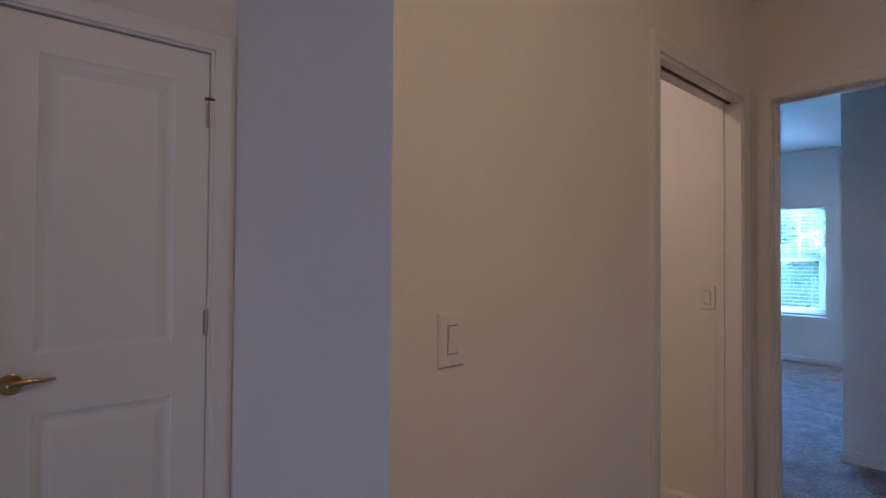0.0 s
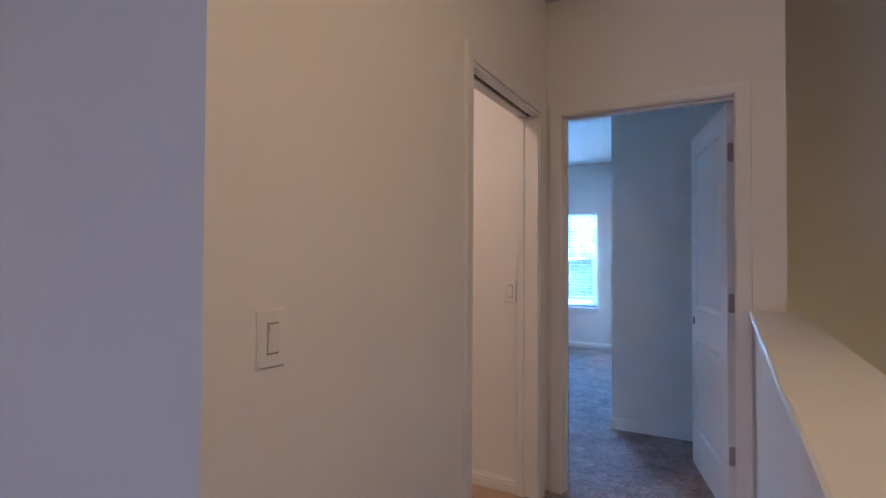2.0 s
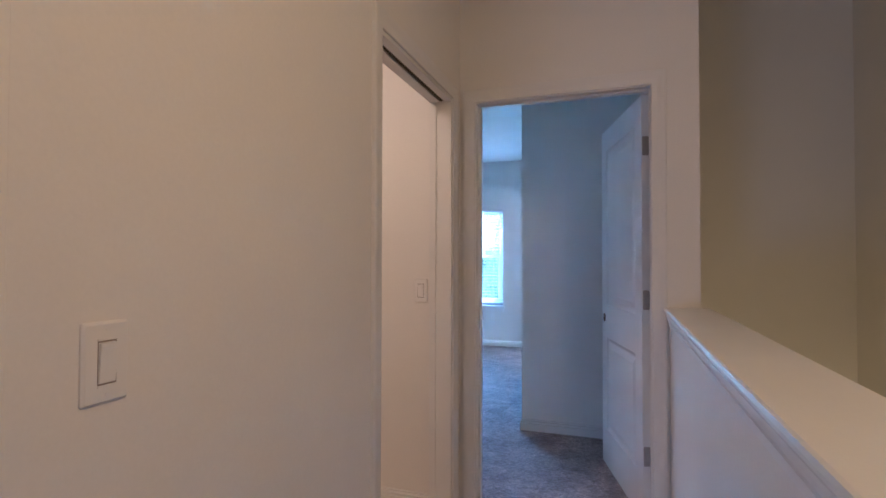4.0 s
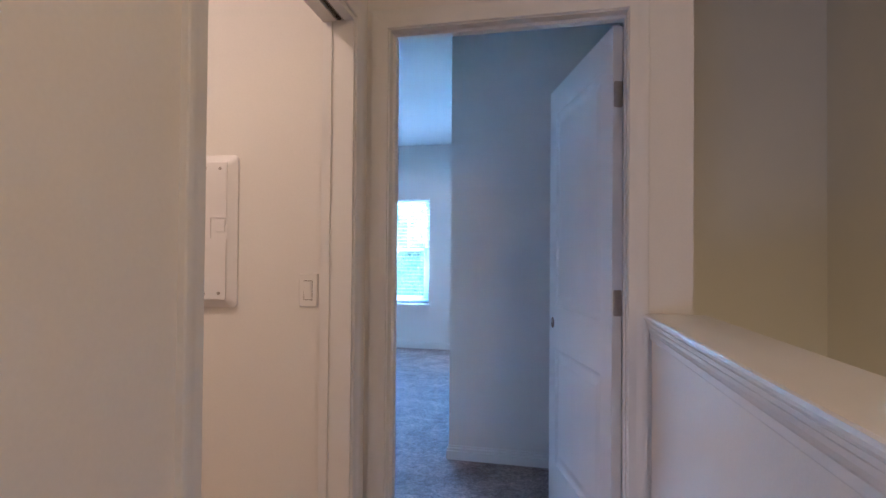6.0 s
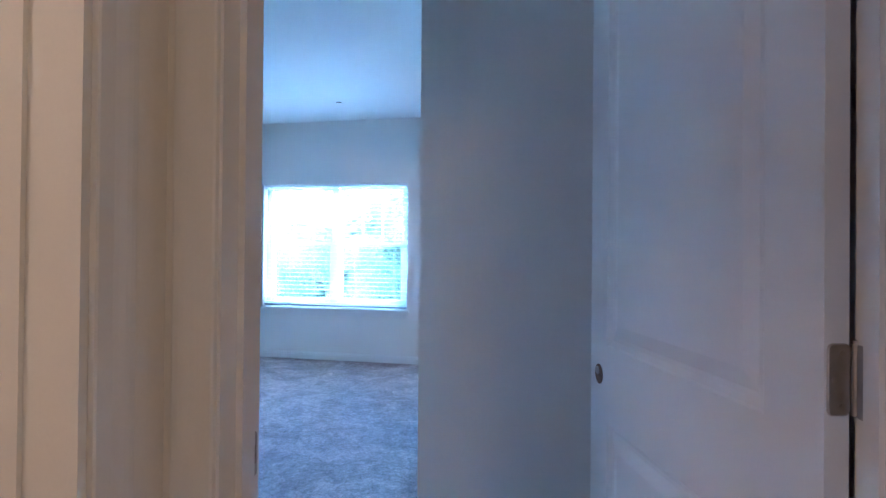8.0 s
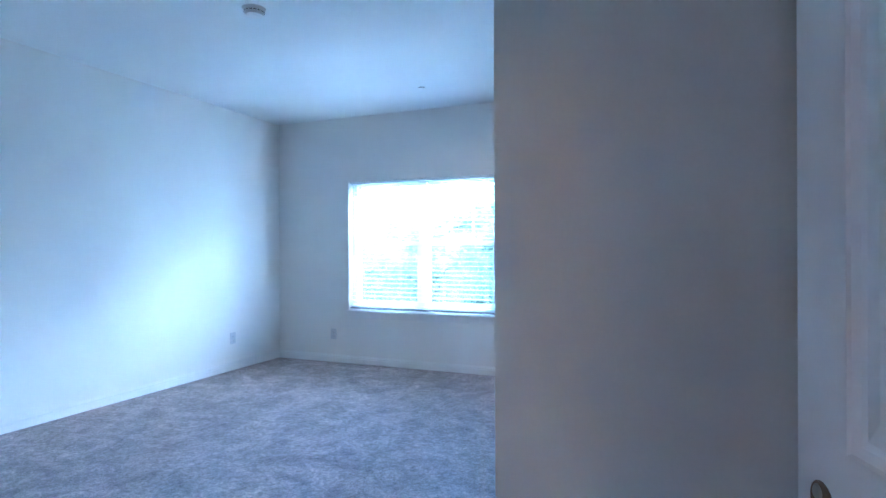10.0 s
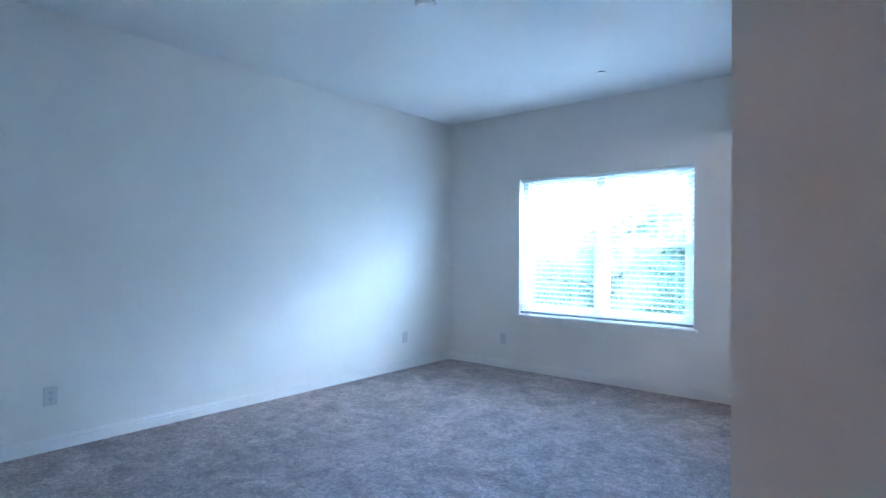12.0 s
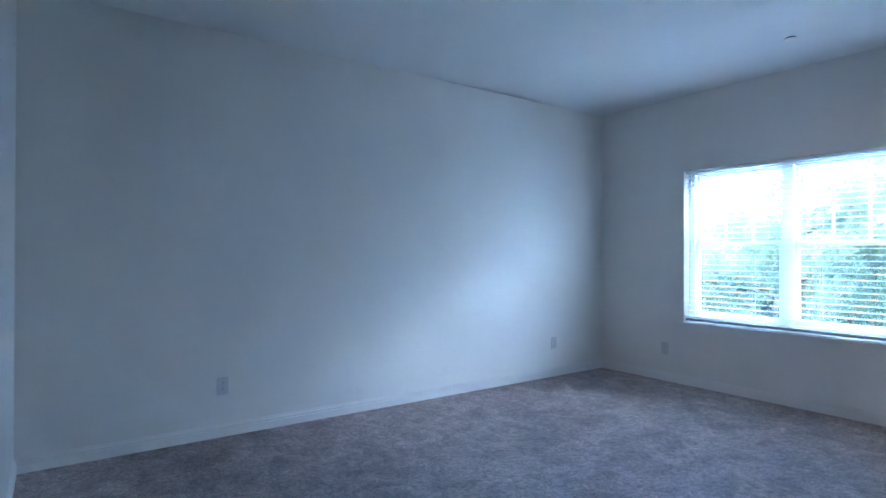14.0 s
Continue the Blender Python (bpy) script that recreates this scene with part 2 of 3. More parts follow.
structure("wall_recess_door", boxes((RX - T, RX, RY1, CY, 0, CEIL), (RX - T, RX, -3.2, RY0, 0, CEIL), (RX - T, RX, RY0, RY1, RH, CEIL)), PAINT, "off-white painted wall round a closed door", "wall")
structure("wall_behind_recess_door", boxes((RX - T - 0.7, RX - T - 0.6, -0.4, CY, 0, CEIL), (RX - T - 0.7, RX - T, -0.5, -0.4, 0, CEIL)), PAINT, "plain wall behind the closed door", "wall")
structure("wall_rear", boxes((RX - T, 1.6, -3.3, -3.2, -2.9, 3.45)), PAINT, "plain off-white wall at the end of the hall", "wall")
structure("wall_bedroom_door", boxes((-1.3, OX0 - 0.012, DY, DYB, 0, CEIL), (OX1 + 0.012, SX, DY, DYB, 0, CEIL), (OX0 - 0.012, OX1 + 0.012, DY, DYB, OH + 0.012, CEIL)), PAINT, "off-white painted wall round the bedroom doorway", "wall")
structure("wall_bedroom_rear", boxes((LX - 0.1, -1.3, DY, BRY, 0, CEIL)), PAINT, "off-white painted rear wall of the bedroom", "wall")
structure("wall_laundry_end", boxes((-2.6, HX - T, LY, DY - 0.002, 0, CEIL)), PAINT, "cream painted end wall of the laundry closet", "wall")
structure("wall_laundry_rear", boxes((-2.7, -2.6, CY + T, DY - 0.002, 0, CEIL), (-2.73, RX - T, CY, CY + T, 0, CEIL)), PAINT, "plain rear wall of the laundry closet", "wall")
structure("wall_left", boxes((LX - 0.12, LX, DY - 0.12, WY + 0.15, 0, CEIL)), PAINT, "long off-white painted bedroom wall", "wall")
structure("wall_window", boxes((LX, WX0, WY, WY + 0.16, 0, CEIL), (WX1, SX + 0.3, WY, WY + 0.16, 0, CEIL), (WX0, WX1, WY, WY + 0.16, 0, WZ0 - 0.03), (WX0, WX1, WY, WY + 0.16, WZ1, CEIL)), PAINT, "off-white painted bedroom wall with a wide window", "wall")
structure("wall_alcove_block", boxes((BX, SX - 0.12, BY, BY + T, 0, CEIL)), PAINT, "off-white painted wall corner beside the bedroom entry", "wall")
structure("wall_bathroom_near", boxes((BX, BX + T, BY + T, 6.35, 0, CEIL)), PAINT, "off-white painted bedroom wall before the bathroom opening", "wall")
structure("wall_bathroom_far", boxes((BX, BX + T, 7.12, WY, 0, CEIL)), PAINT, "off-white painted bedroom wall past the bathroom opening", "wall")
structure("wall_bathroom_lintel", boxes((BX, BX + T, 6.35, 7.12, 2.06, CEIL)), PAINT, "off-white painted wall over the bathroom opening", "wall")
structure("wall_alcove_side", boxes((SX - 0.12, SX, DYB, BY + 0.5, 0, CEIL), (SX - 0.12, SX, BY + 0.5, 4.8, -2.9, CEIL)), PAINT, "off-white wall between bedroom entry and stairwell", "wall")
structure("wall_bathroom_side", boxes((SX, SX + 0.12, 4.925, WY + 0.16, 0, CEIL), (SX - 0.12, SX, 4.8, 4.925, 0, CEIL)), PAINT, "plain wall closing the bathroom", "wall")
structure("wall_stairwell_below_alcove", boxes((0.12, SX - 0.002, DYB, 4.8, -2.9, -0.1)), PAINT, "plain wall of the stairwell under the bedroom entry", "wall")
structure("wall_stairwell_far", boxes((SX, 1.5, 4.8, 4.92, -2.9, 3.45)), PAINT, "tan shaded far wall of the stairwell", "wall")
structure("wall_stairwell_side", boxes((1.4, 1.52, -3.2, 4.8, -2.9, 3.45)), PAINT, "tan shaded side wall of the stairwell", "wall")
structure("wall_stairwell_header", boxes((SX - 0.1, SX, -3.2, 4.92, CEIL + 0.12, 3.45)), PAINT, "plain wall band above the half wall and stairwell edge", "wall")
structure("wall_stairwell_under", strip([[(cap_x(y) + u, y, z) for u, z in ((0.03, -2.9), (0.03, -0.1), (0.12, -0.1), (0.12, -2.9))] for y in (-3.2, DYB)], True), PAINT, "plain wall of the stairwell under the hall floor", "wall")


# ---- trim ----
CASING = [(0.0, 0.0), (0.0, 0.0095), (0.003, 0.0115), (0.026, 0.0122), (0.034, 0.0135), (0.044, 0.0158), (0.052, 0.0166), (0.061, 0.0162), (0.065, 0.0135), (0.066, 0.0)]
BASE = [(0.0, 0.0), (0.015, 0.0), (0.015, 0.050), (0.0135, 0.052), (0.008, 0.0535), (0.008, 0.057), (0.0125, 0.0595), (0.0125, 0.067), (0.0105, 0.070), (0.0045, 0.0735), (0.0045, 0.0815), (0.0, 0.084)]


def casing(name, m, a, b, h, label):
    """Mitred casing round an opening from a to b, h high, in the local x-z plane, proud along local -y."""
    st = [[(a - u, -d, 0) for u, d in CASING], [(a - u, -d, h + u) for u, d in CASING], [(b + u, -d, h + u) for u, d in CASING], [(b + u, -d, 0) for u, d in CASING]]
    o = structure(name, strip(st, True), TRIM, label, "door casing")
    o.matrix_world = m
    return o


def base(name, points, label="white moulded baseboard along the carpet"):
    """Baseboard along a run of floor points; the room lies to the left of the run."""
    st = []
    n = len(points)
    for i, p in enumerate(points):
        p = Vector((*p, 0))
        ds = []
        if i:
            ds.append((p - Vector((*points[i - 1], 0))).normalized())
        if i < n - 1:
            ds.append((Vector((*points[i + 1], 0)) - p).normalized())
        ns = [Vector((-d.y, d.x, 0)) for d in ds]
        nn = ns[0] if len(ns) == 1 else (ns[0] + ns[1]) / (1 + ns[0].dot(ns[1]))
        st.append([tuple(p + nn * u + Vector((0, 0, z))) for u, z in BASE])
    return structure(name, strip(st, True), TRIM, label, "baseboard")


casing("trim_bedroom_door", pose(0, DY, 0), OX0 - 0.005, OX1 + 0.005, OH + 0.005, "white moulded casing round the bedroom doorway")
casing("trim_bedroom_door_inner", pose(0, DYB, 0, 0, 0, 180), -OX1 - 0.005, -OX0 + 0.005, OH + 0.005, "white moulded casing on the bedroom side of the doorway")
askew_with_hall(casing("trim_pocket_door", pose(HX, 0, 0, 0, 0, 90), PY0 - 0.001, PY1 + 0.001, PH + 0.001, "white moulded casing round the pocket doorway"))
casing("trim_recess_door", pose(RX, 0, 0, 0, 0, 90), RY0 - 0.004, RY1 + 0.004, RH + 0.004, "white moulded casing round the closed door")

# jambs and stops of the bedroom doorway
structure("jamb_bedroom_door", boxes((OX0 - 0.012, OX0, DY - 0.001, DYB + 0.001, 0, OH + 0.012), (OX1, OX1 + 0.012, DY - 0.001, DYB + 0.001, 0, OH + 0.012), (OX0, OX1, DY - 0.001, DYB + 0.001, OH, OH + 0.012),
                                     (OX0, OX0 + 0.011, DY + 0.04, DY + 0.075, 0, OH), (OX1 - 0.006, OX1, DY + 0.04, DY + 0.075, 0, OH), (OX0 + 0.011, OX1 - 0.006, DY + 0.04, DY + 0.075, OH - 0.011, OH)), TRIM, "white painted door jamb with stop strips", "door jamb")
askew_with_hall(structure("jamb_pocket_door", boxes((HX - T - 0.002, HX - 0.08, PY1 - 0.013, PY1, 0.006, PH), (HX - 0.03, HX + 0.002, PY1 - 0.013, PY1, 0.006, PH), (HX - 0.085, HX - 0.025, PY1 - 0.006, PY1 - 0.001, 0.006, PH),
                                    (HX - T - 0.002, HX - 0.08, PY0, PY0 + 0.012, 0.006, PH), (HX - 0.03, HX + 0.002, PY0, PY0 + 0.012, 0.006, PH),
                                    (HX - T - 0.002, HX - 0.062, PY0 + 0.012, PY1 - 0.013, PH - 0.016, PH), (HX - 0.034, HX + 0.002, PY0 + 0.012, PY1 - 0.013, PH - 0.016, PH)), TRIM, "white split jamb of the pocket doorway", "door jamb"))
track = askew_with_hall(thing("pocket_door_track", "grey steel pocket door track in the doorway head", "door track"))
part("rail", boxes((HX - 0.060, HX - 0.036, PY0 + 0.013, PY1 - 0.014, PH - 0.005, PH - 0.001), (HX - 0.060, HX - 0.057, PY0 + 0.013, PY1 - 0.014, PH - 0.014, PH - 0.005), (HX - 0.040, HX - 0.036, PY0 + 0.013, PY1 - 0.014, PH - 0.014, PH - 0.005)), STEEL, track)
part("slot", boxes((HX - 0.056, HX - 0.041, PY0 + 0.014, PY1 - 0.015, PH - 0.008, PH - 0.0055)), DARK, track, "dark slot of the track")
part("stop_block", boxes((HX - 0.055, HX - 0.042, PY1 - 0.045, PY1 - 0.018, PH - 0.016, PH - 0.009), bevel=0.002), DARK, track, "dark rubber stop")
structure("jamb_recess_door", boxes((RX - T, RX + 0.001, RY0 - 0.001, RY0 + 0.010, 0, RH), (RX - T, RX + 0.001, RY1 - 0.008, RY1 + 0.001, 0, RH), (RX - T, RX + 0.001, RY0 + 0.010, RY1 - 0.008, RH - 0.006, RH + 0.001)), TRIM, "white painted jamb of the closed door", "door jamb")

# baseboards
base("baseboard_bedroom_left", [(OX0 - 0.075, DYB), (-1.3, DYB), (-1.3, BRY), (LX, BRY), (LX, WY), (BX - 0.01, WY)][::-1])
base("baseboard_alcove", [(BX, 6.27), (BX, BY), (SX - 0.12, BY), (SX - 0.12, DYB), (OX1 + 0.075, DYB)][::-1])
base("baseboard_laundry", [(HX - T, LY), (-2.6, LY)], "white moulded baseboard in the laundry closet")
askew_with_hall(base("baseboard_hall", [(HX, 0.7235), (HX, PY0 - 0.07)][::-1], "white moulded baseboard along the hall wall"))
base("baseboard_recess", [(RX + 0.02, CY - 0.001), (CORNER.x, CORNER.y)][::-1], "white moulded baseboard in the recess")

# half wall beside the stairs
def askew(profile):
    """A profile of (from the cap's hall edge, height), drawn along the half wall."""
    return strip([[(cap_x(y) + u, y, z - 0.004) for u, z in profile] for y in (-3.2, DY - 0.001)], True)


structure("wall_half", askew([(0.028, -0.1), (0.028, 1.025), (0.150, 1.025), (0.150, -0.1)]), PAINT, "off-white painted half wall beside the stairwell", "half wall")
structure("trim_half_wall_cap", askew([(0.0, 1.035), (0.0, 1.041), (0.003, 1.0475), (0.009, 1.050), (0.196, 1.050), (0.202, 1.0475), (0.205, 1.041), (0.205, 1.035), (0.202, 1.0285), (0.196, 1.026), (0.009, 1.026), (0.003, 1.0285)]), TRIM, "white painted wooden cap with rounded edges on the half wall", "wall cap")
structure("trim_half_wall_moulding", askew([(0.0275, 1.0255), (0.007, 1.0255), (0.007, 1.017), (0.0115, 1.012), (0.0125, 1.002), (0.0175, 0.990), (0.022, 0.983), (0.022, 0.966), (0.0275, 0.961)]), TRIM, "white stepped moulding under the half wall cap", "moulding")


# ---- doors ----
def panel_door(w, h, t, panels):
    """A moulded door leaf from x 0 to w, its faces at y 0 and -t; panels: (x0, x1, z0, z1)."""
    bm = bmesh.new()
    xs = sorted({0, w, *[v for p in panels for v in p[:2]]})
    zs = sorted({0, h, *[v for p in panels for v in p[2:]]})
    steps = [(0, 0), (0.004, 0.004), (0.016, 0.009), (0.026, 0.010), (0.030, 0.009), (0.058, 0.003), (0.062, 0.003)]
    for y, sgn in ((0, -1), (-t, 1)):
        for i in range(len(xs) - 1):
            for j in range(len(zs) - 1):
                cx, cz = (xs[i] + xs[i + 1]) / 2, (zs[j] + zs[j + 1]) / 2
                if any(p[0] < cx < p[1] and p[2] < cz < p[3] for p in panels):
                    continue
                bm.faces.new([bm.verts.new((x, y, z)) for x, z in ((xs[i], zs[j]), (xs[i + 1], zs[j]), (xs[i + 1], zs[j + 1]), (xs[i], zs[j + 1]))])
        for x0, x1, z0, z1 in panels:
            rings = [[bm.verts.new(p) for p in ((x0 + u, y + sgn * d, z0 + u), (x1 - u, y + sgn * d, z0 + u), (x1 - u, y + sgn * d, z1 - u), (x0 + u, y + sgn * d, z1 - u))] for u, d in steps]
            for a, b in zip(rings, rings[1:]):
                for k in range(4):
                    bm.faces.new((a[k], a[(k + 1) % 4], b[(k + 1) % 4], b[k]))
            bm.faces.new(rings[-1])
    for q in (((0, 0, 0), (w, 0, 0), (w, -t, 0), (0, -t, 0)), ((0, 0, h), (w, 0, h), (w, -t, h), (0, -t, h)), ((0, 0, 0), (0, -t, 0), (0, -t, h), (0, 0, h)), ((w, 0, 0), (w, -t, 0), (w, -t, h), (w, 0, h))):
        bm.faces.new([bm.verts.new(p) for p in q])
    bmesh.ops.remove_doubles(bm, verts=bm.verts, dist=0.0002)
    return bm


def rounded_plate(w, h, t, r, axis='y', edge=0.0015):
    """A plate with rounded corners, centred, w by h and t thick along the axis."""
    pts = []
    for cx, cz, a0 in ((w / 2 - r, h / 2 - r, 0), (-w / 2 + r, h / 2 - r, 90), (-w / 2 + r, -h / 2 + r, 180), (w / 2 - r, -h / 2 + r, 270)):
        for k in range(5):
            a = radians(a0 + k * 22.5)
            pts.append((cx + r * math.cos(a), cz + r * math.sin(a)))
    e = min(edge, t / 2)
    f = [(1 - 2 * e / w, 1 - 2 * e / h)]
    st = [[(x, -t / 2, z) for x, z in pts], [(x, t / 2 - e, z) for x, z in pts], [(x * f[0][0], t / 2, z * f[0][1]) for x, z in pts]]
    if axis == 'x':
        st = [[(y, x, z) for x, y, z in row] for row in st]
    return strip(st, True)


def moved(bm, m):
    bmesh.ops.transform(bm, matrix=m, verts=bm.verts)
    return bm


# bedroom door, open into the room; local x runs from the hinge to the free edge
DW, DH, DT = 0.838, 2.052, 0.035
ANG = 107.0
door = thing("bedroom_door", "white two-panel moulded door, open, with empty knob bore", "door", pose(0.035, 3.097, 0.012, 0, 0, ANG))
leaf = part("leaf", panel_door(DW, DH, DT, [(0.115, DW - 0.115, 0.22, 0.78), (0.115, DW - 0.115, 0.98, DH - 0.13)]), DOORM, door)
for hz in (0.309, 1.058, 1.806):
    hg = part("hinge", moved(rounded_plate(0.032, 0.094, 0.003, 0.008, 'x'), pose(-0.0012, -DT / 2 - 0.002, hz, 0, 0, 180)), NICKEL, door, "satin nickel butt hinge")
    bm = bmesh.new()
    disc(bm, (-0.005, -DT - 0.006, hz), 0.0065, 0.092, segments=14)
    disc(bm, (-0.005, -DT - 0.006, hz + 0.048), 0.0045, 0.006, segments=12)
    part("knuckle", bm, NICKEL, hg, smooth=False)
    bm = bmesh.new()
    for k, dz in ((-0.006, 0.034), (0.006, 0.0), (-0.006, -0.034)):
        disc(bm, (-0.0032, -DT / 2 + k, hz + dz), 0.0035, 0.0012, 'x', 10)
    part("screw", bm, STEEL, hg)
bm = bmesh.new()
disc(bm, (DW - 0.06, 0.0006, 0.897), 0.0265, 0.0012, 'y', 32)
bore = part("bore", bm, BOREM, door, "open dark knob bore through the leaf")
bm = bmesh.new()
disc(bm, (DW - 0.052, 0.0024, 0.905), 0.012, 0.003, 'y', 20, top=0.009)
part("latch_tube", bm, STEEL, bore, "pale steel latch tube end")
bm = bmesh.new()
disc(bm, (DW - 0.06, -DT - 0.0006, 0.897), 0.0265, 0.0012, 'y', 32)
part("bore", bm, BOREM, door, "open dark knob bore through the leaf")
part("latch_plate", moved(rounded_plate(0.025, 0.057, 0.002, 0.005, 'x'), pose(DW + 0.001, -DT / 2, 0.897)), NICKEL, door, "satin nickel latch plate")

strike = thing("strike_plate", "dark nickel strike plate on the white door jamb", "strike plate", pose(OX0 + 0.0012, DYB - 0.022, 0.91))
part("plate", rounded_plate(0.03, 0.07, 0.002, 0.006, 'x'), NICKEL, strike)
part("hole", boxes((0.0011, 0.0016, -0.008, 0.008, -0.014, 0.014)), DARK, strike, "dark latch hole")
for hz in (0.321, 1.070, 1.818):
    part("jamb_hinge_leaf", moved(rounded_plate(0.03, 0.094, 0.002, 0.006, 'x'), pose(OX1 - 0.0008, DYB - 0.02, hz)), NICKEL, thing("jamb_hinge", "satin nickel hinge leaf set in the white jamb", "hinge", group="bedroom door hinges"))

# closed door in the recess; local x runs from the free edge to the hinge edge
CW, CH = RY1 - RY0 - 0.024, RH - 0.023
cdoor = thing("closet_door", "white two-panel moulded door, closed, with brass lever", "door", pose(RX - 0.012, RY0 + 0.013, 0.01, 0, 0, 90))
cleaf = part("leaf", moved(panel_door(CW, CH, 0.035, [(0.118, CW - 0.118, 0.20, 0.769), (0.118, CW - 0.118, 0.963, CH - 0.12)]), pose(0, 0.035, 0)), DOORM, cdoor)
for hz in (0.27, 1.030, 1.825):
    bm = bmesh.new()
    disc(bm, (CW + 0.003, -0.006, hz), 0.0075, 0.098, segments=14)
    disc(bm, (CW + 0.003, -0.006, hz + 0.051), 0.005, 0.006, segments=12)
    hg = part("hinge", bm, NICKEL, cdoor, "satin nickel hinge barrel")
    part("leaf_edge", boxes((CW - 0.012, CW + 0.012, -0.0025, 0.001, hz - 0.047, hz + 0.047), bevel=0.0008), NICKEL, hg)
part("hinge_pin_stop", moved(boxes((CW - 0.02, CW + 0.05, -0.020, -0.008, 0, 0.009), bevel=0.002), pose(0, 0, 1.880)), BRONZE, cdoor, "dark hinge pin door stop")
KZ, KX = 0.877, 0.062
bm = bmesh.new()
disc(bm, (KX, -0.006, KZ), 0.033, 0.012, 'y', 32, bevel=0.003)
disc(bm, (KX, -0.02, KZ), 0.013, 0.03, 'y', 20)
rose = part("rose", bm, BRASS, cdoor, "round antique brass rose", smooth=False)
st = []
for k in range(15):
    u = k / 14
    x = KX - 0.012 + 0.128 * u
    z = KZ + 0.012 * math.sin(u * 2.6) * (1 - 0.2 * u) + (0.004 if u > 0.8 else 0)
    y = -0.042 - 0.006 * math.sin(u * 3.1)
    hw, hd = 0.0115 - 0.006 * u, 0.0085 - 0.0045 * u
    if k in (0, 14):
        hw, hd = hw * 0.55, hd * 0.55
    st.append([(x, y + hd * math.cos(a), z + hw * math.sin(a)) for a in [2 * math.pi * q / 12 for q in range(12)]])
part("lever", strip(st, True), BRASS, cdoor, "curved antique brass lever", smooth=True)


# ---- switches and outlets ----
def rocker_switch(name, m, w, h, label):
    o = thing(name, label, "light switch", m, "rocker light switches")
    part("plate", moved(rounded_plate(w, h, 0.0085, 0.004, edge=0.0042), pose(0, -0.00425, 0, 0, 0, 180)), PLASTIC, o)
    r = part("rocker", moved(boxes((-0.0150, 0.0150, -0.0045, 0.002, -0.0315, 0.0315), bevel=0.0012), pose(0, -0.0085, 0, 4.5)), PLASTIC, o)
    # Grey strips on the plate stand in for the shade in the gap.
    part("gap", boxes((-0.0172, 0.0172, -0.0090, -0.0082, -0.0350, -0.0325), (-0.0172, 0.0172, -0.0090, -0.0082, 0.0325, 0.0350), (-0.0172, -0.0156, -0.0090, -0.0082, -0.0325, 0.0325), (0.0156, 0.0172, -0.0090, -0.0082, -0.0325, 0.0325)), SHADE, o, "grey strips painting the shade of the gap round the rocker")
    for z in (-0.0372, 0.0372):
        part("frame_lip", boxes((-0.0172, 0.0172, -0.0102, -0.0082, z - 0.0012, z + 0.0012), bevel=0.0004), PLASTIC, o)
    for z in (-h * 0.39, h * 0.39):
        bm = bmesh.new()
        disc(bm, (0, -0.0088, z), 0.0032, 0.0012, 'y', 12)
        part("screw", bm, PLASTIC, o)
    part("led_bar", boxes((-0.013, 0.013, -0.0152, -0.0142, 0.0215, 0.0235)), PANELM, r)
    return o


rocker_switch("light_switch", HALL @ pose(HX, 0.902, 1.096, 0, 0, 90), 0.084, 0.130, "white rocker light switch on the off-white hall wall")
rocker_switch("light_switch", pose(-1.022, LY, 1.106), 0.072, 0.120, "white rocker light switch on the cream laundry wall")


def outlet(m, label):
    o = thing("power_outlet", label, "outlet", m, "bedroom wall outlets")
    part("plate", moved(rounded_plate(0.074, 0.118, 0.006, 0.005), pose(0, -0.003, 0, 0, 0, 180)), OUTLETM, o)
    for z in (-0.02, 0.02):
        bm = bmesh.new()
        disc(bm, (0, -0.0066, z), 0.0165, 0.003, 'y', 20)
        rec = part("receptacle", bm, OUTLETM, o)
        part("slot", boxes((-0.0075, -0.0050, -0.0086, -0.0078, z - 0.002, z + 0.007), (0.0050, 0.0075, -0.0086, -0.0078, z - 0.002, z + 0.007), (-0.002, 0.002, -0.0086, -0.0078, z - 0.010, z - 0.006)), DARK, rec, "dark slots")
    bm = bmesh.new()
    disc(bm, (0, -0.0064, 0), 0.003, 0.0012, 'y', 10)
    part("screw", bm, STEEL, o)
    return o


outlet(pose(LX, 4.271, 0.340, 0, 0, 90), "white duplex outlet on the long bedroom wall")
outlet(pose(LX, 7.461, 0.335, 0, 0, 90), "white duplex outlet near the bedroom corner")
outlet(pose(-3.895, WY, 0.314), "white duplex outlet on the window wall")
outlet(pose(-1.44, WY, 0.326), "white duplex outlet below and beside the window")

# ---- electrical panel ----
PX0, PX1, PZ0, PZ1 = -1.726, -1.308, 1.036, 1.600
pw, ph = PX1 - PX0, PZ1 - PZ0
panel = thing("electrical_panel", "white steel breaker panel cover on the laundry wall", "breaker panel", pose((PX0 + PX1) / 2, LY, (PZ0 + PZ1) / 2))


def frustum(w, h, y0, y1, inset, r):
    st = []
    for y, k in ((y0, 0), (y0 - (y0 - y1) * 0.35, 0), (y0 - (y0 - y1) * 0.85, inset * 0.8), (y1, inset)):
        pts = []
        for cx, cz, a0 in ((w / 2 - r, h / 2 - r, 0), (-w / 2 + r, h / 2 - r, 90), (-w / 2 + r, -h / 2 + r, 180), (w / 2 - r, -h / 2 + r, 270)):
            for q in range(6):
                a = radians(a0 + q * 18)
                pts.append(((cx + r * math.cos(a)) * (1 - 2 * k / w), y, (cz + r * math.sin(a)) * (1 - 2 * k / h)))
        st.append(pts)
    return strip(st, True)


part("cover", frustum(pw, ph, 0.0, -0.028, 0.028, 0.022), PANELM, panel)
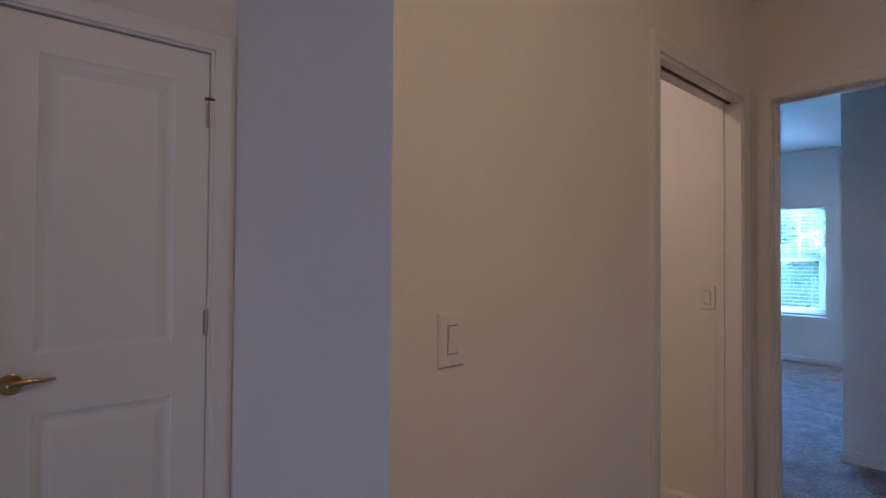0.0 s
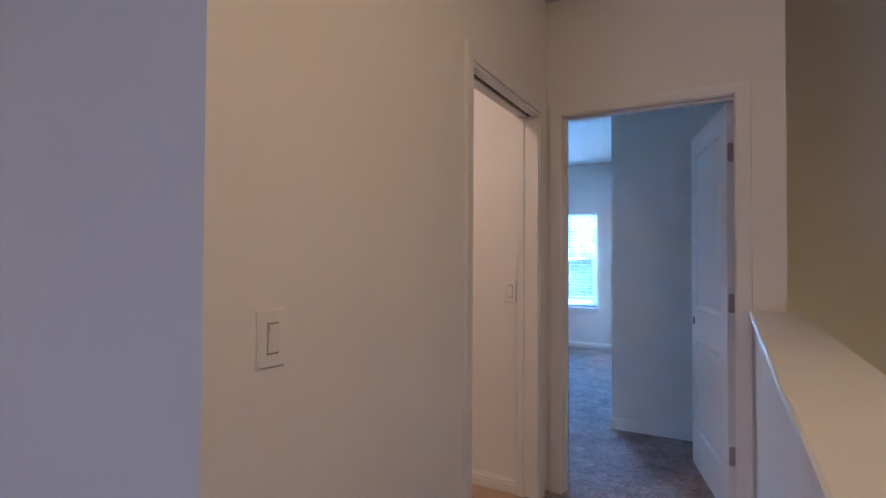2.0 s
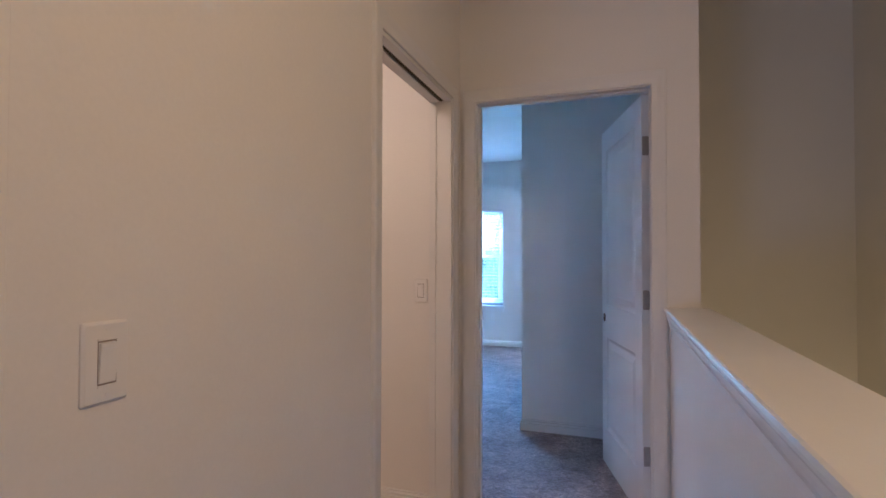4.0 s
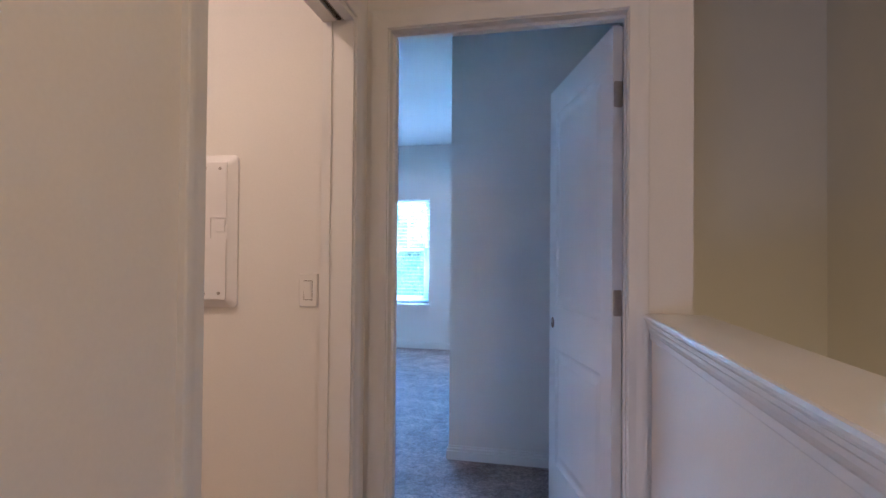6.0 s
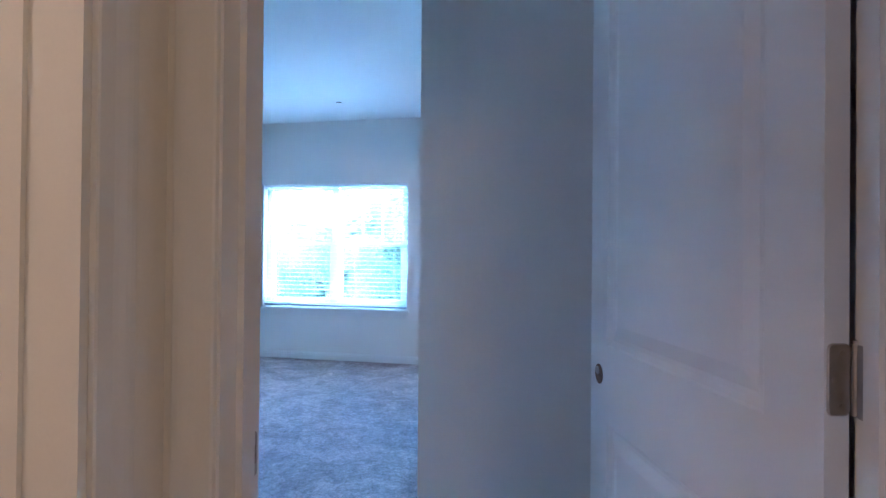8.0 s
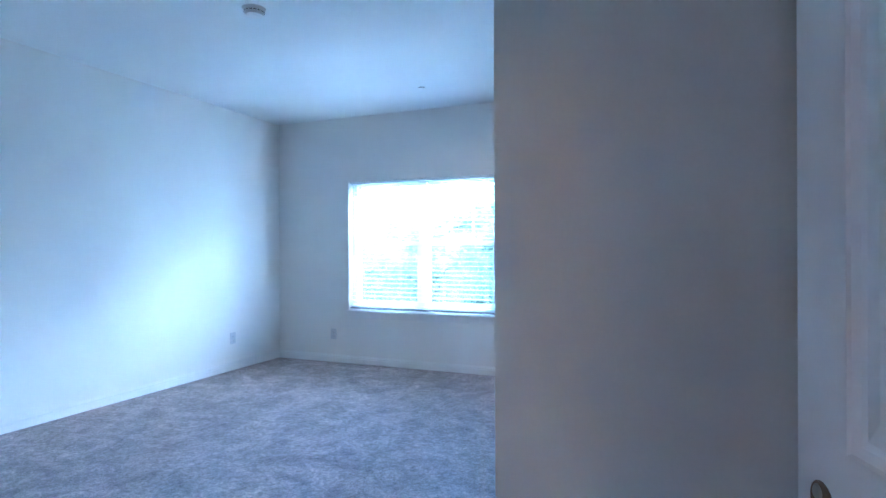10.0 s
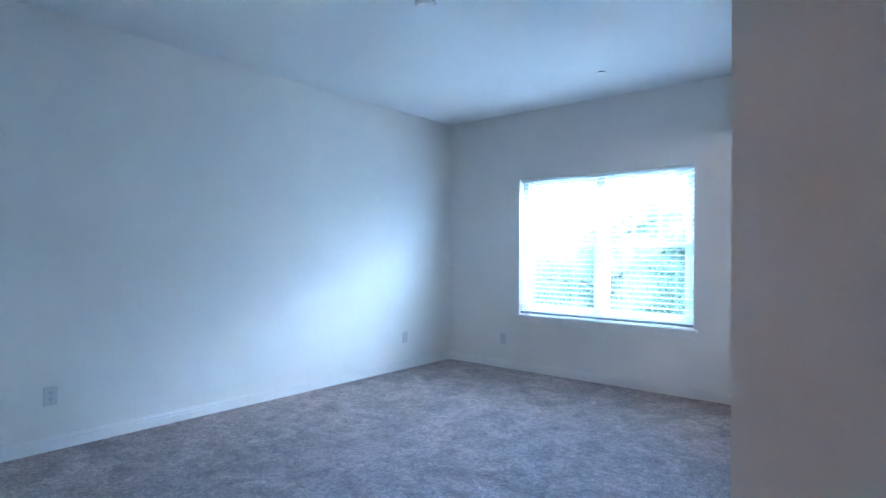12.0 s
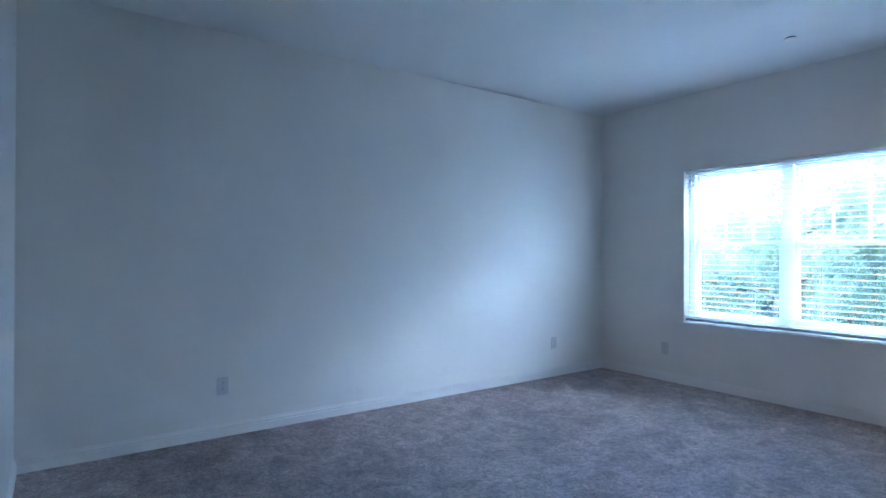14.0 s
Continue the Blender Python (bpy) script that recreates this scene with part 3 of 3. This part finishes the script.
# the door is a slab round a sunken pull latch
X0, X1, Z0, Z1 = -pw / 2 + 0.031, pw / 2 - 0.031, -ph / 2 + 0.031, ph / 2 - 0.031
HX0, HZ0, HZ1 = X1 - 0.066, -0.030, 0.048
slab = [(X0, Z0), (X1, Z0), (X1, HZ0), (HX0, HZ0), (HX0, HZ1), (X1, HZ1), (X1, Z1), (X0, Z1)]
cd = part("door", strip([[(x, y, z) for x, z in slab] for y in (-0.0278, -0.0330)], True), PANELM, panel)
# The edge slots' shade is a grey strip laid on the door.
for z in (Z1 - 0.026, Z0 + 0.014):
    part("groove", boxes((X0 + 0.020, X1 - 0.085, -0.0336, -0.0328, z, z + 0.011)), SHADE, panel, "grey strip painting the shade of a slot along the cover edge")
FX0, FX1, FZ0, FZ1 = -0.098, 0.020, -0.176, 0.206
part("raised_field", moved(rounded_plate(FX1 - FX0, FZ1 - FZ0, 0.004, 0.004, edge=0.0018), pose((FX0 + FX1) / 2, -0.0345, (FZ0 + FZ1) / 2, 0, 0, 180)), PANELM, cd)
for x0, x1, z in ((FX0, FX1 + 0.004, FZ0 - 0.0035), (FX0 + 0.012, FX1, FZ1 + 0.0005)):
    part("field_slot", boxes((x0, x1, -0.0340, -0.0328, z, z + 0.003)), DARK, cd, "thin dark slot")
for k in range(42):
    z = FZ0 + 0.010 + k * 0.0087
    # Right louvres carry painted shade; the left ones keep the cover's paint.
    part("louvre", boxes((FX1 + 0.003, FX1 + 0.016, -0.0338, -0.0328, z, z + 0.0036)), SHADE, cd)
    part("louvre", boxes((FX0 - 0.016, FX0 - 0.004, -0.0338, -0.0328, z, z + 0.0036)), PANELM, cd)
latch = part("latch", boxes((HX0 + 0.002, X1 + 0.002, -0.0288, -0.0276, HZ0 + 0.002, HZ1 - 0.002)), PANELM, panel, "recessed pull latch")
part("latch_tab", boxes((HX0 + 0.020, X1 - 0.006, -0.0335, -0.0285, -0.004, 0.030), bevel=0.003), PANELM, latch)
part("latch_hook", boxes((X1 - 0.022, X1 - 0.004, -0.0355, -0.0285, 0.020, 0.040), bevel=0.003), PANELM, latch)
for sx, sz in ((-1, 1), (1, 1), (-1, -1), (1, -1)):
    bm = bmesh.new()
    disc(bm, (sx * (pw / 2 - 0.058), -0.0338, sz * (ph / 2 - 0.053)), 0.006, 0.004, 'y', 14)
    part("screw", bm, STEEL, panel)

# ---- ceiling fixtures ----
sm = thing("smoke_detector", "round white smoke detector on the bedroom ceiling", "smoke detector", pose(-2.728, 5.604, CEIL))
bm = bmesh.new()
disc(bm, (0, 0, -0.006), 0.072, 0.012, 'z', 40)
part("base", bm, PLASTIC, sm)
bm = bmesh.new()
disc(bm, (0, 0, -0.026), 0.050, 0.028, 'z', 40, top=0.066, bevel=0.003)
part("body", bm, PLASTIC, sm)
bm = bmesh.new()
disc(bm, (0, 0, -0.0415), 0.022, 0.003, 'z', 28)
part("button", bm, PLASTIC, sm)
for k in range(16):
    a = k / 16 * 2 * math.pi
    part("vent", moved(boxes((-0.008, 0.008, -0.0008, 0.0008, -0.003, 0.003)), pose(0.0605 * math.cos(a), 0.0605 * math.sin(a), -0.020, 0, 0, math.degrees(a) + 90)), DARK, sm)
sp = thing("fire_sprinkler", "concealed fire sprinkler cover on the bedroom ceiling", "sprinkler", pose(-2.469, 7.494, CEIL))
bm = bmesh.new()
disc(bm, (0, 0, -0.004), 0.030, 0.008, 'z', 28)
part("cup", bm, DARK, sp, "dark gap above the cover")
bm = bmesh.new()
disc(bm, (0, 0, -0.0105), 0.041, 0.004, 'z', 36, bevel=0.001)
part("cover_plate", bm, PLASTIC, sp)

# ---- window ----
win = new("window_1")
tagged(win, "wide white vinyl twin window with grids in upper sashes", "window", kind="structure")
FY0, FY1 = WY + 0.085, WY + 0.150
MX0, MX1 = -2.860, -2.784
part("frame", boxes((WX0, WX0 + 0.065, FY0, FY1, WZ0 - 0.02, WZ1), (WX1 - 0.06, WX1, FY0, FY1, WZ0 - 0.02, WZ1), (WX0 + 0.065, WX1 - 0.06, FY0, FY1, WZ1 - 0.035, WZ1), (WX0 + 0.065, WX1 - 0.06, FY0, FY1, WZ0 - 0.02, WZ0 + 0.05), (MX0, MX1, FY0 - 0.004, FY1, WZ0 + 0.05, WZ1 - 0.035), bevel=0.004), VINYL, win)
ZM = 1.326
for a, b in ((WX0 + 0.065, MX0), (MX1, WX1 - 0.06)):
    lo = part("lower_sash", boxes((a, a + 0.038, FY0 + 0.006, FY0 + 0.035, WZ0 + 0.05, ZM + 0.02), (b - 0.038, b, FY0 + 0.006, FY0 + 0.035, WZ0 + 0.05, ZM + 0.02), (a + 0.038, b - 0.038, FY0 + 0.006, FY0 + 0.035, ZM - 0.025, ZM + 0.02), (a + 0.038, b - 0.038, FY0 + 0.006, FY0 + 0.035, WZ0 + 0.05, WZ0 + 0.10), bevel=0.003), VINYL, win)
    pane = part("pane", boxes((a + 0.036, b - 0.036, FY0 + 0.018, FY0 + 0.022, WZ0 + 0.095, ZM - 0.02)), GLASS, lo)
    pane.visible_shadow = False
    up = part("upper_sash", boxes((a, a + 0.03, FY0 + 0.037, FY0 + 0.060, ZM - 0.02, WZ1 - 0.035), (b - 0.03, b, FY0 + 0.037, FY0 + 0.060, ZM - 0.02, WZ1 - 0.035), (a + 0.03, b - 0.03, FY0 + 0.037, FY0 + 0.060, ZM - 0.02, ZM + 0.02), (a + 0.03, b - 0.03, FY0 + 0.037, FY0 + 0.060, WZ1 - 0.065, WZ1 - 0.035), bevel=0.003), VINYL, win)
    pane = part("pane", boxes((a + 0.028, b - 0.028, FY0 + 0.050, FY0 + 0.054, ZM + 0.018, WZ1 - 0.063)), GLASS, up)
    pane.visible_shadow = False
    for f in (1 / 3, 2 / 3):
        x = a + 0.03 + (b - a - 0.06) * f
        part("grid_bar", boxes((x - 0.010, x + 0.010, FY0 + 0.044, FY0 + 0.049, ZM + 0.02, WZ1 - 0.065)), VINYL, up)
structure("window_sill", boxes((WX0 - 0.03, WX1 + 0.03, WY - 0.03, WY, WZ0 - 0.03, WZ0 - 0.005), (WX0, WX1, WY, FY0, WZ0 - 0.03, WZ0 - 0.005), bevel=0.004), TRIM, "white painted window stool", "window sill")
structure("trim_window_apron", boxes((WX0 - 0.01, WX1 + 0.01, WY - 0.014, WY, WZ0 - 0.085, WZ0 - 0.031), bevel=0.004), TRIM, "white apron board under the window stool", "trim")

# ---- blind ----
blind = thing("venetian_blind", "white horizontal slat blind, lowered and open, in window", "window blind")
BLY = WY + 0.040
part("headrail", boxes((WX0 + 0.008, WX1 - 0.008, BLY - 0.020, BLY + 0.020, WZ1 - 0.026, WZ1 - 0.002), bevel=0.003), SLAT, blind)
part("bottom_rail", boxes((WX0 + 0.010, WX1 - 0.010, BLY - 0.025, BLY + 0.025, WZ0 + 0.012, WZ0 + 0.030), bevel=0.004), RAILM, blind, "bottom rail of the blind, its shade put into the grey")
slat_st = []
for x in (WX0 + 0.010, WX1 - 0.010):
    arc = [(-0.027 + 0.054 * k / 6, 0.0018 * (1 - ((k - 3) / 3) ** 2)) for k in range(7)]
    slat_st.append([(x, y, z + 0.001) for y, z in arc] + [(x, y, z - 0.001) for y, z in reversed(arc)])
slat_mesh = None
PITCH = 0.0480
count = int((WZ1 - 0.045 - WZ0 - 0.05) / PITCH) + 1
for k in range(count):
    z = WZ0 + 0.058 + k * PITCH
    if slat_mesh is None:
        o = part("slat", strip(slat_st, True), SLAT, blind)
        slat_mesh = o.data
    else:
        o = new("slat", slat_mesh)
        o.parent = blind
    o.matrix_basis = pose(0, BLY, z, random.uniform(-2.2, -0.8))
for x in (WX0 + 0.16, WX0 + 0.62, WX1 - 0.62, WX1 - 0.16):
    bm = bmesh.new()
    for y in (-0.027, 0.027):
        disc(bm, (x, BLY + y, (WZ0 + WZ1) / 2), 0.0011, WZ1 - WZ0 - 0.08, 'z', 6)
    part("ladder_cord", bm, SLAT, blind)
bm = bmesh.new()
disc(bm, (WX0 + 0.075, BLY - 0.043, 1.62), 0.0045, 0.72, 'z', 8)
part("tilt_wand", bm, SLAT, blind)

# ---- outdoors ----
structure("ground", boxes((-400, 400, WY + 0.3, 800, -3.1, -2.95)), GRASS, "green lawn behind the house", "ground")


def tree(name, height, spread, seed, leaves):
    rng = random.Random(seed)
    o = thing(name, "broadleaf tree with dense green crown behind the house", "tree", group="trees behind the house")
    bm = bmesh.new()

    def limb(p, q, r0, r1, n=7):
        d = (q - p).normalized()
        s = d.orthogonal().normalized()
        t = d.cross(s)
        rings = []
        for k in range(5):
            u = k / 4
            c = p.lerp(q, u) + s * (math.sin(u * 3.1) * 0.06 * (q - p).length * rng.uniform(-1, 1))
            r = r0 + (r1 - r0) * u
            rings.append([bm.verts.new(c + (s * math.cos(a) + t * math.sin(a)) * r) for a in [2 * math.pi * i / n for i in range(n)]])
        for a, b in zip(rings, rings[1:]):
            for i in range(n):
                bm.faces.new((a[i], a[(i + 1) % n], b[(i + 1) % n], b[i]))
        bm.faces.new(rings[-1])

    top = Vector((0, 0, height * 0.72))
    limb(Vector((0, 0, -0.1)), top, 0.03 * height, 0.008 * height)
    tips = [top + Vector((0, 0, height * 0.12))]
    for k in range(11):
        a = k * 2.4 + rng.uniform(-0.4, 0.4)
        z = height * rng.uniform(0.16, 0.68)
        reach = spread * rng.uniform(0.45, 0.85) * (1.1 - 0.5 * abs(z / height - 0.45))
        q = Vector((math.cos(a) * reach, math.sin(a) * reach, z + height * rng.uniform(0.06, 0.22)))
        limb(Vector((0, 0, z)), q, 0.011 * height, 0.003 * height, 5)
        tips += [q, q.lerp(Vector((0, 0, z)), 0.45)]
    part("trunk", bm, BARK, o)
    verts, faces = [], []
    clumps = [(t, spread * rng.uniform(0.16, 0.34)) for t in tips] + [(Vector((rng.uniform(-0.6, 0.6) * spread, rng.uniform(-0.6, 0.6) * spread, height * rng.uniform(0.2, 0.92))), spread * rng.uniform(0.10, 0.24)) for _ in range(16)]
    for _ in range(leaves):
        c, r = clumps[rng.randrange(len(clumps))]
        v = Vector((rng.gauss(0, 1), rng.gauss(0, 1), rng.gauss(0, 0.8)))
        p = c + v.normalized() * r * rng.random() ** 0.4
        e = Euler((rng.uniform(0, 6.3), rng.uniform(0, 6.3), rng.uniform(0, 6.3))).to_matrix()
        L = rng.uniform(0.04, 0.085)
        i = len(verts)
        verts += [tuple(p + e @ Vector(w)) for w in ((-L, 0, 0), (0, -L * 0.45, 0.02), (L, 0, 0), (0, L * 0.45, 0.02))]
        faces.append((i, i + 1, i + 2, i + 3))
    me = bpy.data.meshes.new("crown")
    me.from_pydata(verts, [], faces)
    me.materials.append(LEAF)
    c = new("crown", me)
    c.parent = o
    return o


kinds = [tree("tree", 5.4, 2.6, 3, 24000), tree("tree", 6.2, 2.9, 8, 26000), tree("tree", 4.6, 2.5, 14, 22000)]
spots = random.Random(5)
placed = 0
for row_y, n, x0, x1 in ((23, 10, -24, 3), (29, 10, -31, 4), (37, 10, -42, 6)):
    for k in range(n):
        x = x0 + (x1 - x0) * (k + 0.5) / n + spots.uniform(-0.9, 0.9)
        y = row_y + spots.uniform(-1.8, 1.8)
        src = kinds[(k * 7 + row_y) % 3]
        sc = (spots.uniform(0.93, 1.16) + 0.006 * (x + 14)) * (1 + (row_y - 23) * 0.012)
        mm = pose(x, y, -2.96, 0, 0, spots.uniform(0, 360))
        if placed < 3:
            kinds[placed].matrix_world = mm
            kinds[placed].scale = (sc, sc, sc)
        else:
            o = copy_thing(src, mm)
            o.scale = (sc, sc, sc)
        placed += 1
# Tall trees added out of view; they block low sky from the left wall.
for k in range(25):
    sc = spots.uniform(1.45, 1.7)
    o = copy_thing(kinds[k % 3], pose(-3.4 + 1.25 * k + spots.uniform(-0.6, 0.6), 20 + 4.0 * (k % 2) + spots.uniform(-1, 1), -2.96, 0, 0, spots.uniform(0, 360)))
    o.scale = (sc, sc, sc)
